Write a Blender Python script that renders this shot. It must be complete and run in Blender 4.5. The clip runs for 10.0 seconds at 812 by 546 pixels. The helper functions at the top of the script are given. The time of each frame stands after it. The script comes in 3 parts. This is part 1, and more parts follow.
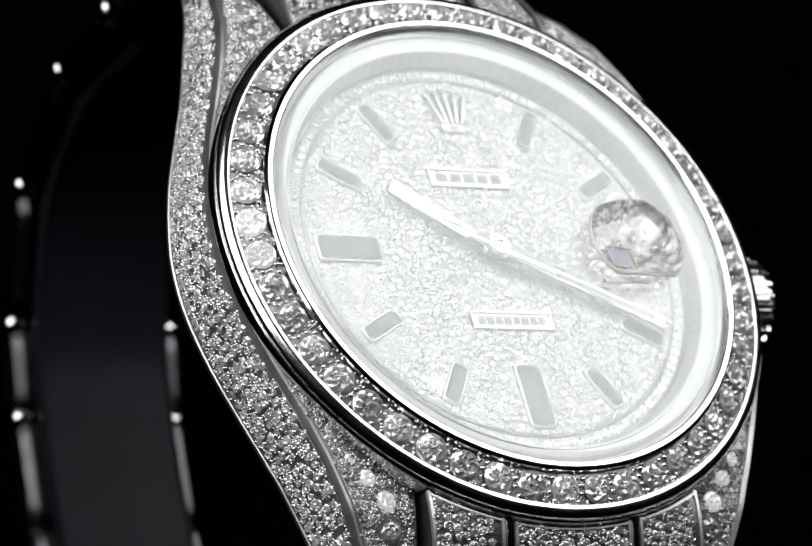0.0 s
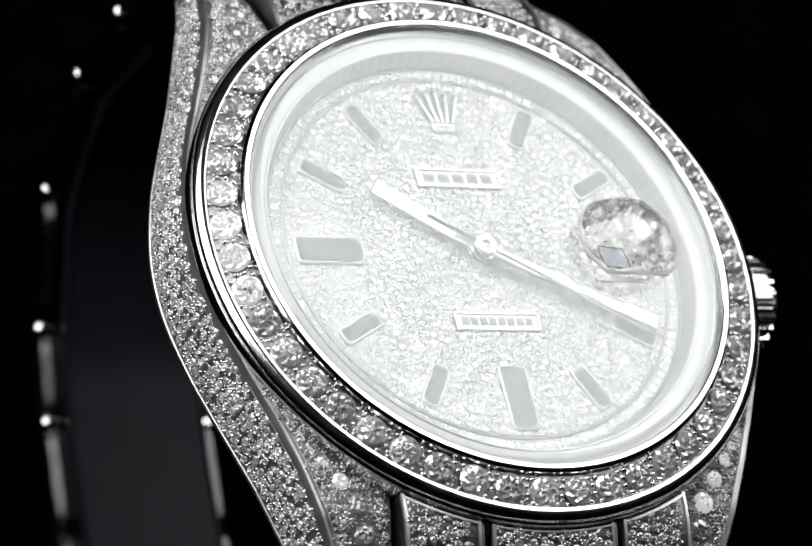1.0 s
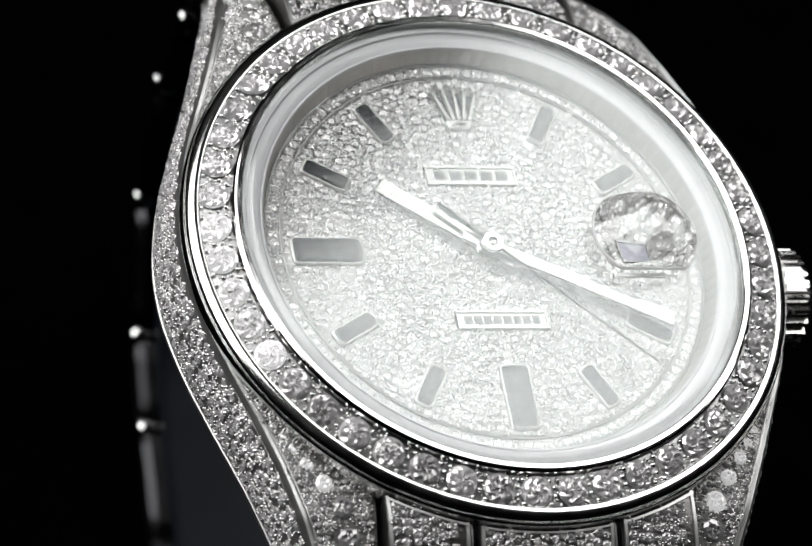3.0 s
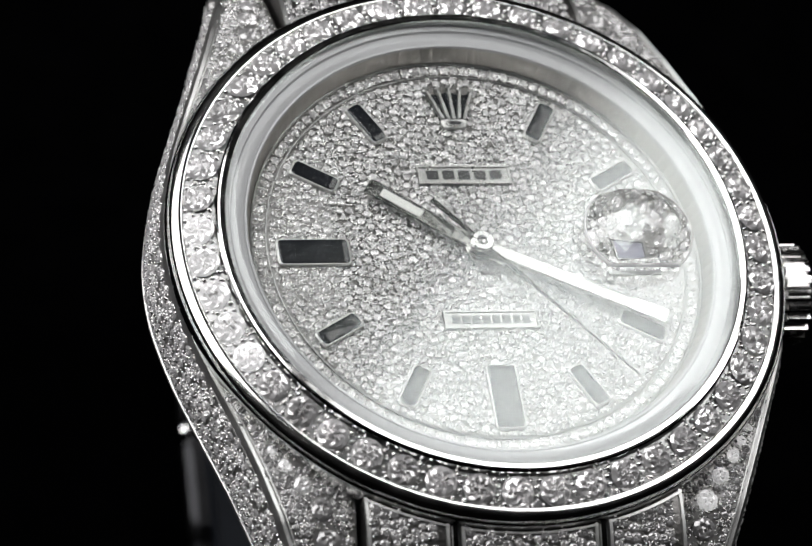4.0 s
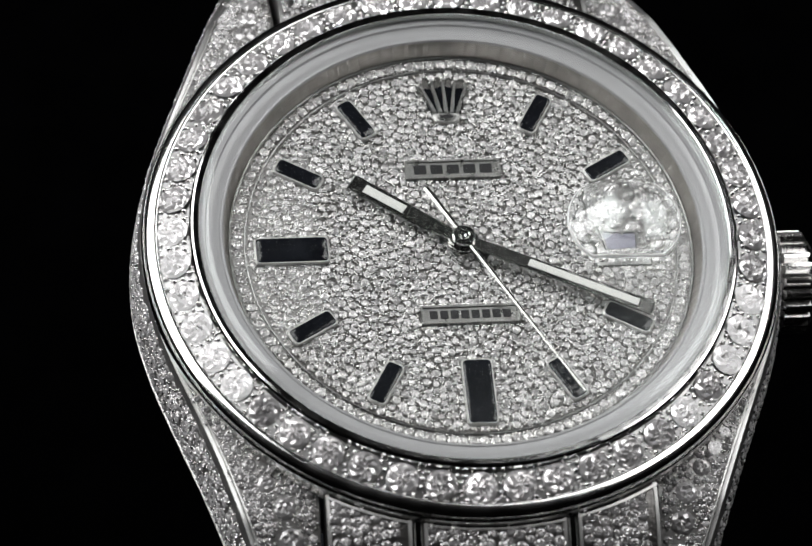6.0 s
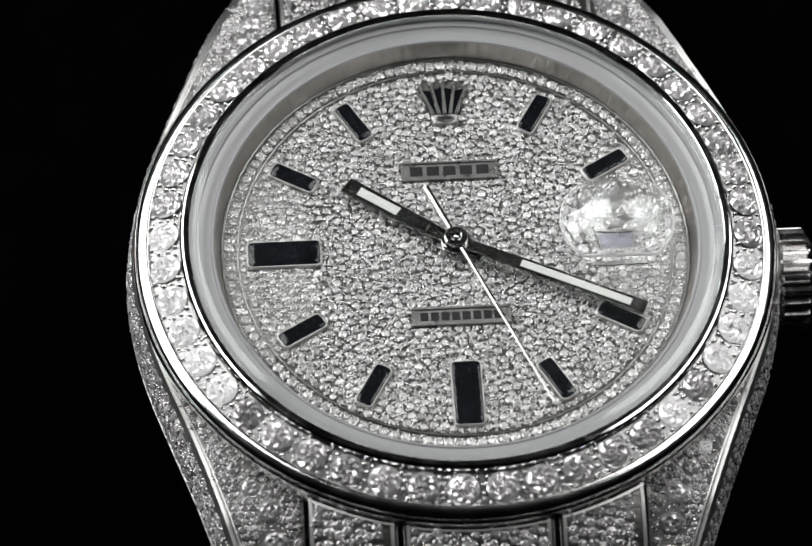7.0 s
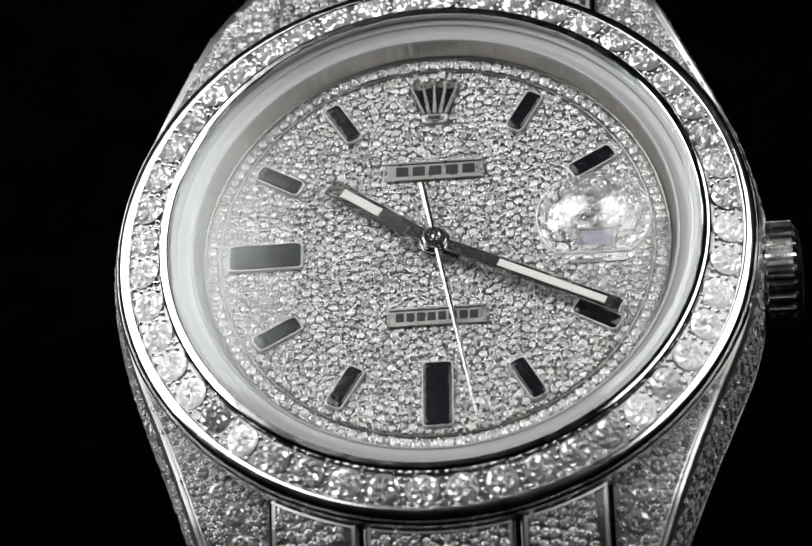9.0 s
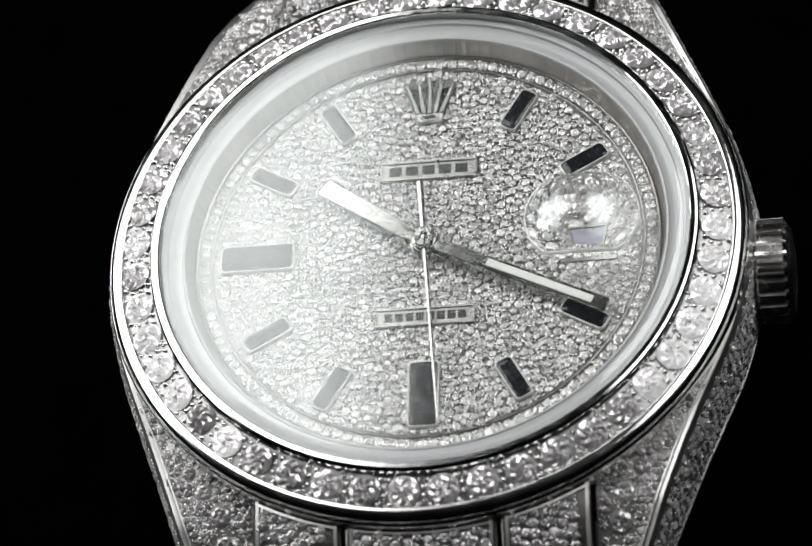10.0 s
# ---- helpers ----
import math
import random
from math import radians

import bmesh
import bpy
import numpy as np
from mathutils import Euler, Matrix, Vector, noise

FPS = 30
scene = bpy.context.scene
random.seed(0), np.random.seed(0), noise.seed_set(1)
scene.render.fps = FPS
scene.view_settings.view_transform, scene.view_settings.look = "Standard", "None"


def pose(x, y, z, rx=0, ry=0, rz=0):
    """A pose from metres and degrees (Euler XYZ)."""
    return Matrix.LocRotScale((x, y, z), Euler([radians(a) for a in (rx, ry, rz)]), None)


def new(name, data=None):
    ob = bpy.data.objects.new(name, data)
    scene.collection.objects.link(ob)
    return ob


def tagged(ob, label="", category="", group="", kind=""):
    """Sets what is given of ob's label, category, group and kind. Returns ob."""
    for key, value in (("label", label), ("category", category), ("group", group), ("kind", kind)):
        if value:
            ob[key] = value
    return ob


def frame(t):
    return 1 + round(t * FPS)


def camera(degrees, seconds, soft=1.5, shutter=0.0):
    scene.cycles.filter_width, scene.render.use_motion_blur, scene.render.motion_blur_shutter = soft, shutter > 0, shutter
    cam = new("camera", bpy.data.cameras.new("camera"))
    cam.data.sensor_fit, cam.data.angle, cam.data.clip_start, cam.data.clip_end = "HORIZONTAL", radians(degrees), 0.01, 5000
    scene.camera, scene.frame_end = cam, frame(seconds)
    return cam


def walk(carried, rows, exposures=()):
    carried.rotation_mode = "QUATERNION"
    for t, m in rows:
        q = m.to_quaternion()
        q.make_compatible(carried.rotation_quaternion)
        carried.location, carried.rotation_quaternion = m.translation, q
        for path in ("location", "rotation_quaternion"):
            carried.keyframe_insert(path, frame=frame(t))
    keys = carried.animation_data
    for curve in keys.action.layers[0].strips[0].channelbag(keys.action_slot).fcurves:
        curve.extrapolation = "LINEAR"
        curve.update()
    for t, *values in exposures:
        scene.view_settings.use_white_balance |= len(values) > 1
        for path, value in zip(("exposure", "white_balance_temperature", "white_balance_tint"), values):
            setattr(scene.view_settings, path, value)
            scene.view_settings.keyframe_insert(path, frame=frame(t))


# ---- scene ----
BASE = 0.0574          # height of the dial plane over the table
MM = 0.001
cam = camera(11.9353, 10.0)
cam.data.dof.use_dof = True
cam.data.dof.focus_distance = 0.2405
cam.data.dof.aperture_fstop = 60
walk(cam, [
    (0.0, pose(-0.13296, -0.11580, 0.17757 + BASE, 36.0984, -26.6824, -16.2184)),
    (0.5, pose(-0.12529, -0.11711, 0.18032 + BASE, 35.7157, -25.0607, -15.3714)),
    (1.0, pose(-0.11711, -0.11894, 0.18333 + BASE, 35.3157, -23.3329, -14.3189)),
    (1.5, pose(-0.10967, -0.12077, 0.18597 + BASE, 34.9800, -21.6287, -13.2606)),
    (2.0, pose(-0.10167, -0.12217, 0.18837 + BASE, 34.6366, -19.8483, -12.2739)),
    (2.5, pose(-0.09410, -0.12332, 0.19044 + BASE, 34.3361, -18.1498, -11.3992)),
    (4.0, pose(-0.06822, -0.12684, 0.19618 + BASE, 33.6123, -12.4924, -8.7729)),
    (4.5, pose(-0.05955, -0.12809, 0.19773 + BASE, 33.4643, -10.6114, -7.9304)),
    (5.0, pose(-0.05105, -0.12876, 0.19922 + BASE, 33.2251, -8.8029, -7.1046)),
    (5.5, pose(-0.04265, -0.12955, 0.20010 + BASE, 33.1023, -6.9966, -6.2836)),
    (7.0, pose(-0.01447, -0.13207, 0.20080 + BASE, 33.0892, -0.8855, -3.5859)),
    (7.5, pose(-0.00587, -0.13277, 0.20001 + BASE, 33.2393, 0.9292, -2.7276)),
    (8.0, pose(0.00291, -0.13284, 0.20010 + BASE, 33.1640, 2.7802, -1.9032)),
    (8.5, pose(0.01082, -0.13221, 0.20048 + BASE, 32.9369, 4.4723, -1.1367)),
    (9.0, pose(0.01885, -0.13218, 0.19934 + BASE, 33.0417, 6.1228, -0.2777)),
    (9.5, pose(0.02698, -0.13190, 0.19822 + BASE, 33.1146, 7.8073, 0.5804)),
    (10.0, pose(0.03379, -0.13147, 0.19747 + BASE, 33.1198, 9.2409, 1.2970)),
])

# ---- world and lights ----
world = bpy.data.worlds.new("dark_studio")
scene.world = world
world.use_nodes = True
world.node_tree.nodes["Background"].inputs[0].default_value = (0.75, 0.85, 1.0, 1)
world.node_tree.nodes["Background"].inputs[1].default_value = 0.001
scene.view_settings.exposure = -0.05


# ---- materials ----
def material(name, colour, rough=0.5, metal=0.0, bump=0.0, bump_scale=2000.0, vary=0.0, vary_scale=400.0, rough_vary=0.0, spec=0.5):
    m = bpy.data.materials.new(name)
    m.use_nodes = True
    nt = m.node_tree
    b = nt.nodes["Principled BSDF"]
    b.inputs["Base Color"].default_value = (*colour, 1)
    b.inputs["Roughness"].default_value = rough
    b.inputs["Metallic"].default_value = metal
    b.inputs["Specular IOR Level"].default_value = spec
    co = nt.nodes.new("ShaderNodeTexCoord")
    if vary or rough_vary:
        n1 = nt.nodes.new("ShaderNodeTexNoise")
        n1.inputs["Scale"].default_value = vary_scale
        n1.inputs["Detail"].default_value = 6
        nt.links.new(co.outputs["Object"], n1.inputs["Vector"])
        if vary:
            ramp = nt.nodes.new("ShaderNodeMapRange")
            ramp.inputs[1].default_value, ramp.inputs[2].default_value = 0.3, 0.7
            ramp.inputs[3].default_value, ramp.inputs[4].default_value = 1 - vary, 1 + vary
            nt.links.new(n1.outputs["Fac"], ramp.inputs[0])
            mul = nt.nodes.new("ShaderNodeVectorMath")
            mul.operation = "SCALE"
            mul.inputs[0].default_value = colour
            nt.links.new(ramp.outputs[0], mul.inputs["Scale"])
            nt.links.new(mul.outputs[0], b.inputs["Base Color"])
        if rough_vary:
            rr = nt.nodes.new("ShaderNodeMapRange")
            rr.inputs[1].default_value, rr.inputs[2].default_value = 0.3, 0.75
            rr.inputs[3].default_value, rr.inputs[4].default_value = rough, rough + rough_vary
            nt.links.new(n1.outputs["Fac"], rr.inputs[0])
            nt.links.new(rr.outputs[0], b.inputs["Roughness"])
    if bump:
        n2 = nt.nodes.new("ShaderNodeTexNoise")
        n2.inputs["Scale"].default_value = bump_scale
        n2.inputs["Detail"].default_value = 4
        nt.links.new(co.outputs["Object"], n2.inputs["Vector"])
        bp = nt.nodes.new("ShaderNodeBump")
        bp.inputs["Strength"].default_value = bump
        bp.inputs["Distance"].default_value = 0.00005
        nt.links.new(n2.outputs["Fac"], bp.inputs["Height"])
        nt.links.new(bp.outputs[0], b.inputs["Normal"])
    return m


def diamond_material(name, random_output, low, high, metal, table=0.0):
    """Cut stone: bright facets under a clear flat table, each stone a little different."""
    m = bpy.data.materials.new(name)
    m.use_nodes = True
    nt = m.node_tree
    b = nt.nodes["Principled BSDF"]
    src = nt.nodes.new("ShaderNodeObjectInfo" if random_output == "object" else "ShaderNodeNewGeometry")
    rnd = src.outputs["Random"] if random_output == "object" else src.outputs["Random Per Island"]
    ramp = nt.nodes.new("ShaderNodeValToRGB")
    ramp.color_ramp.elements[0].color = (low, low * 0.985, low * 0.99, 1)
    ramp.color_ramp.elements[1].color = (high, high * 0.985, high * 0.99, 1)
    nt.links.new(rnd, ramp.inputs[0])
    nt.links.new(ramp.outputs[0], b.inputs["Base Color"])
    b.inputs["Metallic"].default_value = metal
    b.inputs["Roughness"].default_value = 0.045
    b.inputs["IOR"].default_value = 1.9
    if table:
        # the table's one flat polish lies over the facets
        up = nt.nodes.new("ShaderNodeVectorTransform")
        up.vector_type, up.convert_from, up.convert_to = "NORMAL", "OBJECT", "WORLD"
        up.inputs[0].default_value = (0, 0, 1)
        nt.links.new(up.outputs[0], b.inputs["Coat Normal"])
        b.inputs["Coat Weight"].default_value = table
        b.inputs["Coat IOR"].default_value = 2.4
        b.inputs["Coat Roughness"].default_value = 0.08
    return m


def crystal_material(name, ior=1.77):
    m = bpy.data.materials.new(name)
    m.use_nodes = True
    nt = m.node_tree
    nt.nodes.remove(nt.nodes["Principled BSDF"])
    out = nt.nodes["Material Output"]
    lw = nt.nodes.new("ShaderNodeLayerWeight")
    lw.inputs["Blend"].default_value = 0.5
    pw = nt.nodes.new("ShaderNodeMath")
    pw.operation = "POWER"
    pw.inputs[1].default_value = 5
    nt.links.new(lw.outputs["Facing"], pw.inputs[0])
    fr = nt.nodes.new("ShaderNodeMapRange")
    f0 = ((ior - 1) / (ior + 1)) ** 2
    fr.inputs[3].default_value, fr.inputs[4].default_value = f0, 1.0
    nt.links.new(pw.outputs[0], fr.inputs[0])
    tr = nt.nodes.new("ShaderNodeBsdfTransparent")
    tr.inputs[0].default_value = (0.985, 0.99, 0.985, 1)
    gl = nt.nodes.new("ShaderNodeBsdfGlossy")
    gl.inputs["Color"].default_value = (0.945, 1, 0.985, 1)
    gl.inputs["Roughness"].default_value = 0.11
    mix = nt.nodes.new("ShaderNodeMixShader")
    nt.links.new(fr.outputs[0], mix.inputs[0])
    nt.links.new(tr.outputs[0], mix.inputs[1])
    nt.links.new(gl.outputs[0], mix.inputs[2])
    nt.links.new(mix.outputs[0], out.inputs["Surface"])
    return m


def lens_material(name, rough, clear=1.0):
    m = bpy.data.materials.new(name)
    m.use_nodes = True
    b = m.node_tree.nodes["Principled BSDF"]
    b.inputs["Base Color"].default_value = (0.95, 0.96, 0.96, 1) if clear < 1 else (1, 1, 1, 1)
    b.inputs["Transmission Weight"].default_value = clear
    b.inputs["Roughness"].default_value = rough
    b.inputs["IOR"].default_value = 1.7
    return m


def glow_material(name, colour, strength):
    m = bpy.data.materials.new(name)
    m.use_nodes = True
    nt = m.node_tree
    nt.nodes.remove(nt.nodes["Principled BSDF"])
    em = nt.nodes.new("ShaderNodeEmission")
    em.inputs[0].default_value = (*colour, 1)
    em.inputs[1].default_value = strength
    nt.links.new(em.outputs[0], nt.nodes["Material Output"].inputs["Surface"])
    return m


POLISHED = material("polished_steel", (0.7, 0.7, 0.69), 0.06, 1.0, rough_vary=0.08, vary_scale=900)
BEVEL = material("bevel_steel", (0.55, 0.55, 0.54), 0.38, 1.0, rough_vary=0.1, vary_scale=700)
RIM = material("rim_steel", (0.74, 0.74, 0.73), 0.12, 1.0, rough_vary=0.06, vary_scale=700)
PLATE = material("plate_metal", (0.38, 0.38, 0.37), 0.26, 1.0, rough_vary=0.1, vary_scale=1500)
# clasp and last links: dark reflections put into a near-black base colour
SHADED_BRUSHED = material("shaded_brushed_steel", (0.08, 0.08, 0.085), 0.3, 1.0, bump=0.2, bump_scale=3000, rough_vary=0.12, vary_scale=600)
SATIN = material("satin_steel", (0.6, 0.6, 0.59), 0.42, 1.0, bump=0.15, bump_scale=6000, rough_vary=0.12, vary_scale=1200)
BED = material("stone_bed_metal", (0.32, 0.32, 0.318), 0.34, 1.0, bump=0.5, bump_scale=5000, vary=0.15, vary_scale=1500)
# bed metal with the shade between the stones put into its dark colour
GAP_SHADE = material("gap_shade_metal", (0.15, 0.145, 0.14), 0.34, 1.0, bump=0.8, bump_scale=5000)
FLANK = material("flank_metal", (0.3, 0.295, 0.29), 0.4, 0.7, bump=0.8, bump_scale=5000, vary=0.15, vary_scale=1500)
# outer links, darkened in colour to stand for the dark surroundings they reflect
SHADED_LINK = material("shaded_link_steel", (0.04, 0.04, 0.043), 0.2, 1.0, rough_vary=0.1, vary_scale=500)
CROWN = material("crown_steel", (0.72, 0.71, 0.7), 0.2, 1.0, rough_vary=0.1, vary_scale=900)
DATE = material("date_enamel", (0.24, 0.24, 0.29), 0.3, bump=0.5, bump_scale=2500, vary=0.35, vary_scale=900)
BEAD = material("bead_metal", (0.86, 0.85, 0.85), 0.22, 1.0, rough_vary=0.1, vary_scale=900)
GRAIN = material("grain_metal", (0.5, 0.5, 0.49), 0.22, 1.0, rough_vary=0.1, vary_scale=900)
REHAUT = material("rehaut_metal", (0.40, 0.385, 0.36), 0.3, 1.0, vary=0.12, vary_scale=700)
FLANGE = material("flange_metal", (0.42, 0.42, 0.43), 0.3, 0.2, rough_vary=0.08, vary_scale=300)
ONYX = material("black_onyx", (0.006, 0.007, 0.01), 0.05, 0.0, bump=0.9, bump_scale=700, vary=0.4, vary_scale=900, rough_vary=0.1)
BATON = material("baton_steel", (0.42, 0.42, 0.405), 0.08, 1.0, rough_vary=0.1, vary_scale=900)
LUME = material("white_lume", (0.8, 0.81, 0.78), 0.5, 0.0, bump=0.2, bump_scale=8000)
INK = material("black_enamel", (0.02, 0.02, 0.022), 0.3)
VELVET = material("black_velvet", (0.0006, 0.0006, 0.0007), 0.95, spec=0.0, bump=0.6, bump_scale=1500, vary=0.3, vary_scale=200)
CLOTH = material("black_cloth", (0.003, 0.003, 0.003), 0.9, spec=0.05, vary=0.3, vary_scale=8)
CUFF = material("dark_plastic", (0.0065, 0.0078, 0.0105), 0.45, vary=0.3, vary_scale=120, spec=0.08)
HOUSING = material("softbox_fabric", (0.015, 0.015, 0.015), 0.8, vary=0.3, vary_scale=40)
STONE = diamond_material("diamond", "object", 0.5, 0.95, 0.42)
SIDE_STONE = diamond_material("side_diamond", "object", 0.6, 0.97, 0.42, 0.2)
SIDE_PAVE = diamond_material("side_pave_diamond", "island", 0.6, 0.97, 0.42)
# lug and end-link stones: the weaker light there is put into darker colours
DIM_LUG_STONE = diamond_material("dim_lug_diamond", "object", 0.35, 0.6, 0.4, 0.6)
DIM_LUG_PAVE = diamond_material("dim_lug_pave_diamond", "island", 0.2, 0.5, 0.45)
PAVE = diamond_material("pave_diamond", "island", 0.5, 0.95, 0.42)
BRILLIANT = diamond_material("large_diamond", "object", 0.6, 0.95, 0.5, 0.6)
CRYSTAL = crystal_material("sapphire", 1.66)
LENS = lens_material("cyclops_glass", 0.04)
# whitish colour stands for the light caught by the lens's edge
LENS_HIGHLIGHT = lens_material("edge_highlight_glass", 0.3, 0.45)
DIFFUSER = glow_material("lit_diffuser", (1.0, 0.995, 0.995), 4.4)


# ---- building helpers, in millimetres from the dial's centre ----
def mesh_of(name, verts, faces, mat, smooth=None):
    me = bpy.data.meshes.new(name)
    me.from_pydata([(x * MM, y * MM, z * MM) for x, y, z in verts], [], faces)
    me.materials.append(mat)
    if smooth is not None:
        me.polygons.foreach_set("use_smooth", [True] * len(me.polygons))
        me.set_sharp_from_angle(angle=radians(smooth))
    me.validate()
    me.update()
    return me


def place(name, me, parent, m=None, label="", kind=""):
    ob = new(name, me)
    ob.parent = parent
    ob.matrix_basis = m if m is not None else Matrix.Translation((0, 0, 0))
    if label or kind:
        tagged(ob, label, kind=kind)
    return ob


class Shell:
    """Collects vertices and faces of one mesh."""

    def __init__(self):
        self.v, self.f = [], []

    def add(self, verts, faces):
        n = len(self.v)
        self.v += [tuple(p) for p in verts]
        self.f += [tuple(i + n for i in f) for f in faces]
        return self

    def grid(self, rows, closed_u=False, closed_v=False, flip=False):
        nu, nv = len(rows), len(rows[0])
        faces = []
        for i in range(nu if closed_u else nu - 1):
            for j in range(nv if closed_v else nv - 1):
                a, b = i * nv + j, i * nv + (j + 1) % nv
                c, d = ((i + 1) % nu) * nv + (j + 1) % nv, ((i + 1) % nu) * nv + j
                faces.append((a, d, c, b) if flip else (a, b, c, d))
        return self.add([p for r in rows for p in r], faces)

    def block(self, corners, z0, z1, bevel=0.06):
        """A low block over a plan polygon (anticlockwise) with a chamfered top edge."""
        n = len(corners)
        cx, cy = sum(c[0] for c in corners) / n, sum(c[1] for c in corners) / n
        def inset(d):
            out = []
            for x, y in corners:
                r = math.hypot(x - cx, y - cy) or 1
                out.append((x - (x - cx) / r * d, y - (y - cy) / r * d))
            return out
        lo = [(x, y, z0) for x, y in corners]
        mid = [(x, y, z1 - bevel) for x, y in corners]
        top = [(x, y, z1) for x, y in inset(bevel * 1.4)]
        faces = [tuple(range(n - 1, -1, -1)), tuple(range(2 * n, 3 * n))]
        for k in range(2):
            for i in range(n):
                j = (i + 1) % n
                faces.append((k * n + i, k * n + j, (k + 1) * n + j, (k + 1) * n + i))
        return self.add(lo + mid + top, faces)

    def mesh(self, name, mat, smooth=None):
        return mesh_of(name, self.v, self.f, mat, smooth)


def lathe(profile, n=180, closed=False):
    s = Shell()
    rows = []
    for i in range(n):
        a = 2 * math.pi * i / n
        rows.append([(r * math.sin(a), r * math.cos(a), z) for r, z in profile])
    return s.grid(rows, closed_u=True, closed_v=closed)


def rounded(points, r, seg=4):
    """A plan polygon with its corners rounded."""
    out, n = [], len(points)
    for i in range(n):
        p, a, b = Vector(points[i]), Vector(points[i - 1]), Vector(points[(i + 1) % n])
        u, w = (a - p).normalized(), (b - p).normalized()
        d = min(r, (a - p).length * 0.45, (b - p).length * 0.45)
        p0, p1 = p + u * d, p + w * d
        for k in range(seg + 1):
            t = k / seg
            out.append(tuple(p0 * (1 - t) ** 2 + p * 2 * t * (1 - t) + p1 * t ** 2))
    return out


def box_plan(x0, y0, x1, y1):
    return [(x0, y0), (x1, y0), (x1, y1), (x0, y1)]


def turned(plan, degrees, cx=0.0, cy=0.0):
    """Plan turned clockwise by degrees about the centre, as a clock's hand turns."""
    a = -radians(degrees)
    c, s = math.cos(a), math.sin(a)
    return [(cx + x * c - y * s, cy + x * s + y * c) for x, y in plan]


def stone_shape(rng):
    """A brilliant of girdle radius 1: crown facets round a table through which the pavilion shows."""
    v, f = [], []
    def ring(n, r, z, turn, jitter):
        start = len(v)
        for i in range(n):
            a = 2 * math.pi * (i + turn) / n
            zz = z[i % len(z)] + rng.uniform(-jitter, jitter)
            v.append((r * math.cos(a), r * math.sin(a), zz))
        return start
    girdle = ring(16, 1.0, (0.0,), 0.0, 0.0)
    crown_ring = ring(8, 0.8, (0.2,), 0.0, 0.01)
    table = ring(8, 0.58, (0.30,), 0.5, 0.01)
    star = ring(8, 0.40, (0.10, 0.36), 0.0, 0.05)
    core = ring(4, 0.2, (0.16, 0.3), 0.25, 0.06)
    v.append((0.03, 0.02, 0.22))
    for i in range(8):
        j = (i + 1) % 8
        g0, g1, g2 = girdle + 2 * i, girdle + 2 * i + 1, girdle + (2 * i + 2) % 16
        f += [(g0, g1, crown_ring + i), (g1, g2, crown_ring + j), (g1, crown_ring + j, table + i), (g1, table + i, crown_ring + i)]
        f += [(crown_ring + j, table + j, table + i), (table + i, table + j, star + j), (star + i, table + i, star + j)]
        k, k2 = core + i // 2, core + (i // 2 + 1) % 4
        f.append((star + i, star + j, k))
        if i % 2:
            f += [(star + j, k2, k), (k2, len(v) - 1, k)]
    return v, f


def large_stone_shape(rng):
    """The same cut with all its small facets, for the large stones."""
    v, f = [], []
    def ring(n, r, z, turn, jitter):
        start = len(v)
        for i in range(n):
            a = 2 * math.pi * (i + turn) / n
            a += rng.uniform(-1.6, 1.6) * jitter
            rr = r * (1 + rng.uniform(-0.9, 0.9) * jitter)
            v.append((rr * math.cos(a), rr * math.sin(a), z[i % len(z)] + rng.uniform(-jitter, jitter)))
        return start
    rings = [ring(16, 1.0, (0.0,), 0.0, 0.0), ring(16, 0.86, (0.12, 0.2), 0.5, 0.04), ring(16, 0.70, (0.3, 0.18), 0.0, 0.06), ring(16, 0.54, (0.34, 0.18), 0.5, 0.09),
             ring(16, 0.38, (0.1, 0.34), 0.0, 0.1), ring(16, 0.2, (0.32, 0.14), 0.5, 0.1)]
    v.append((0, 0, 0.24))
    for k in range(5):
        a, b = rings[k], rings[k + 1]
        for i in range(16):
            j = (i + 1) % 16
            if k % 2 == 0:
                f += [(a + i, a + j, b + i), (a + j, b + j, b + i)]
            else:
                f += [(a + i, b + j, b + i), (a + i, a + j, b + j)]
    for i in range(16):
        f.append((rings[5] + i, rings[5] + (i + 1) % 16, len(v) - 1))
    return v, f


CUTS = [stone_shape(random.Random(k)) for k in range(5)]
DIAL_CUTS = [mesh_of("small_brilliant", v, f, STONE) for v, f in CUTS]
LUG_CUTS = [mesh_of("lug_brilliant", v, f, DIM_LUG_STONE) for v, f in CUTS]
SIDE_CUTS = [mesh_of("side_brilliant", v, f, SIDE_STONE) for v, f in CUTS]
LARGE_CUTS = [mesh_of("large_brilliant", *large_stone_shape(random.Random(k + 20)), BRILLIANT) for k in range(6)]


def bead_shape():
    v = [(1, 0, 0), (0.5, 0.87, 0), (-0.5, 0.87, 0), (-1, 0, 0), (-0.5, -0.87, 0), (0.5, -0.87, 0)]
    v += [(x * 0.62, y * 0.62, 0.72) for x, y, z in v] + [(0, 0, 0.95)]
    f = []
    for i in range(6):
        j = (i + 1) % 6
        f += [(i, j, 6 + j, 6 + i), (6 + i, 6 + j, 12)]
    return v, f


BEAD_V, BEAD_F = bead_shape()


def frame_at(p, n, spin=0.0):
    """A pose in millimetres' place whose z axis is n."""
    q = Vector(n).to_track_quat("Z", "Y").to_matrix().to_4x4()
    return Matrix.Translation(Vector(p)) @ q @ Matrix.Rotation(spin, 4, "Z")


def sink(m, size):
    return m @ Matrix.Diagonal((size, size, size, 1))


def add_shape(shell, shape, m):
    v, f = shape
    shell.add([m @ Vector(p) for p in v], f)


RNG = random.Random(7)


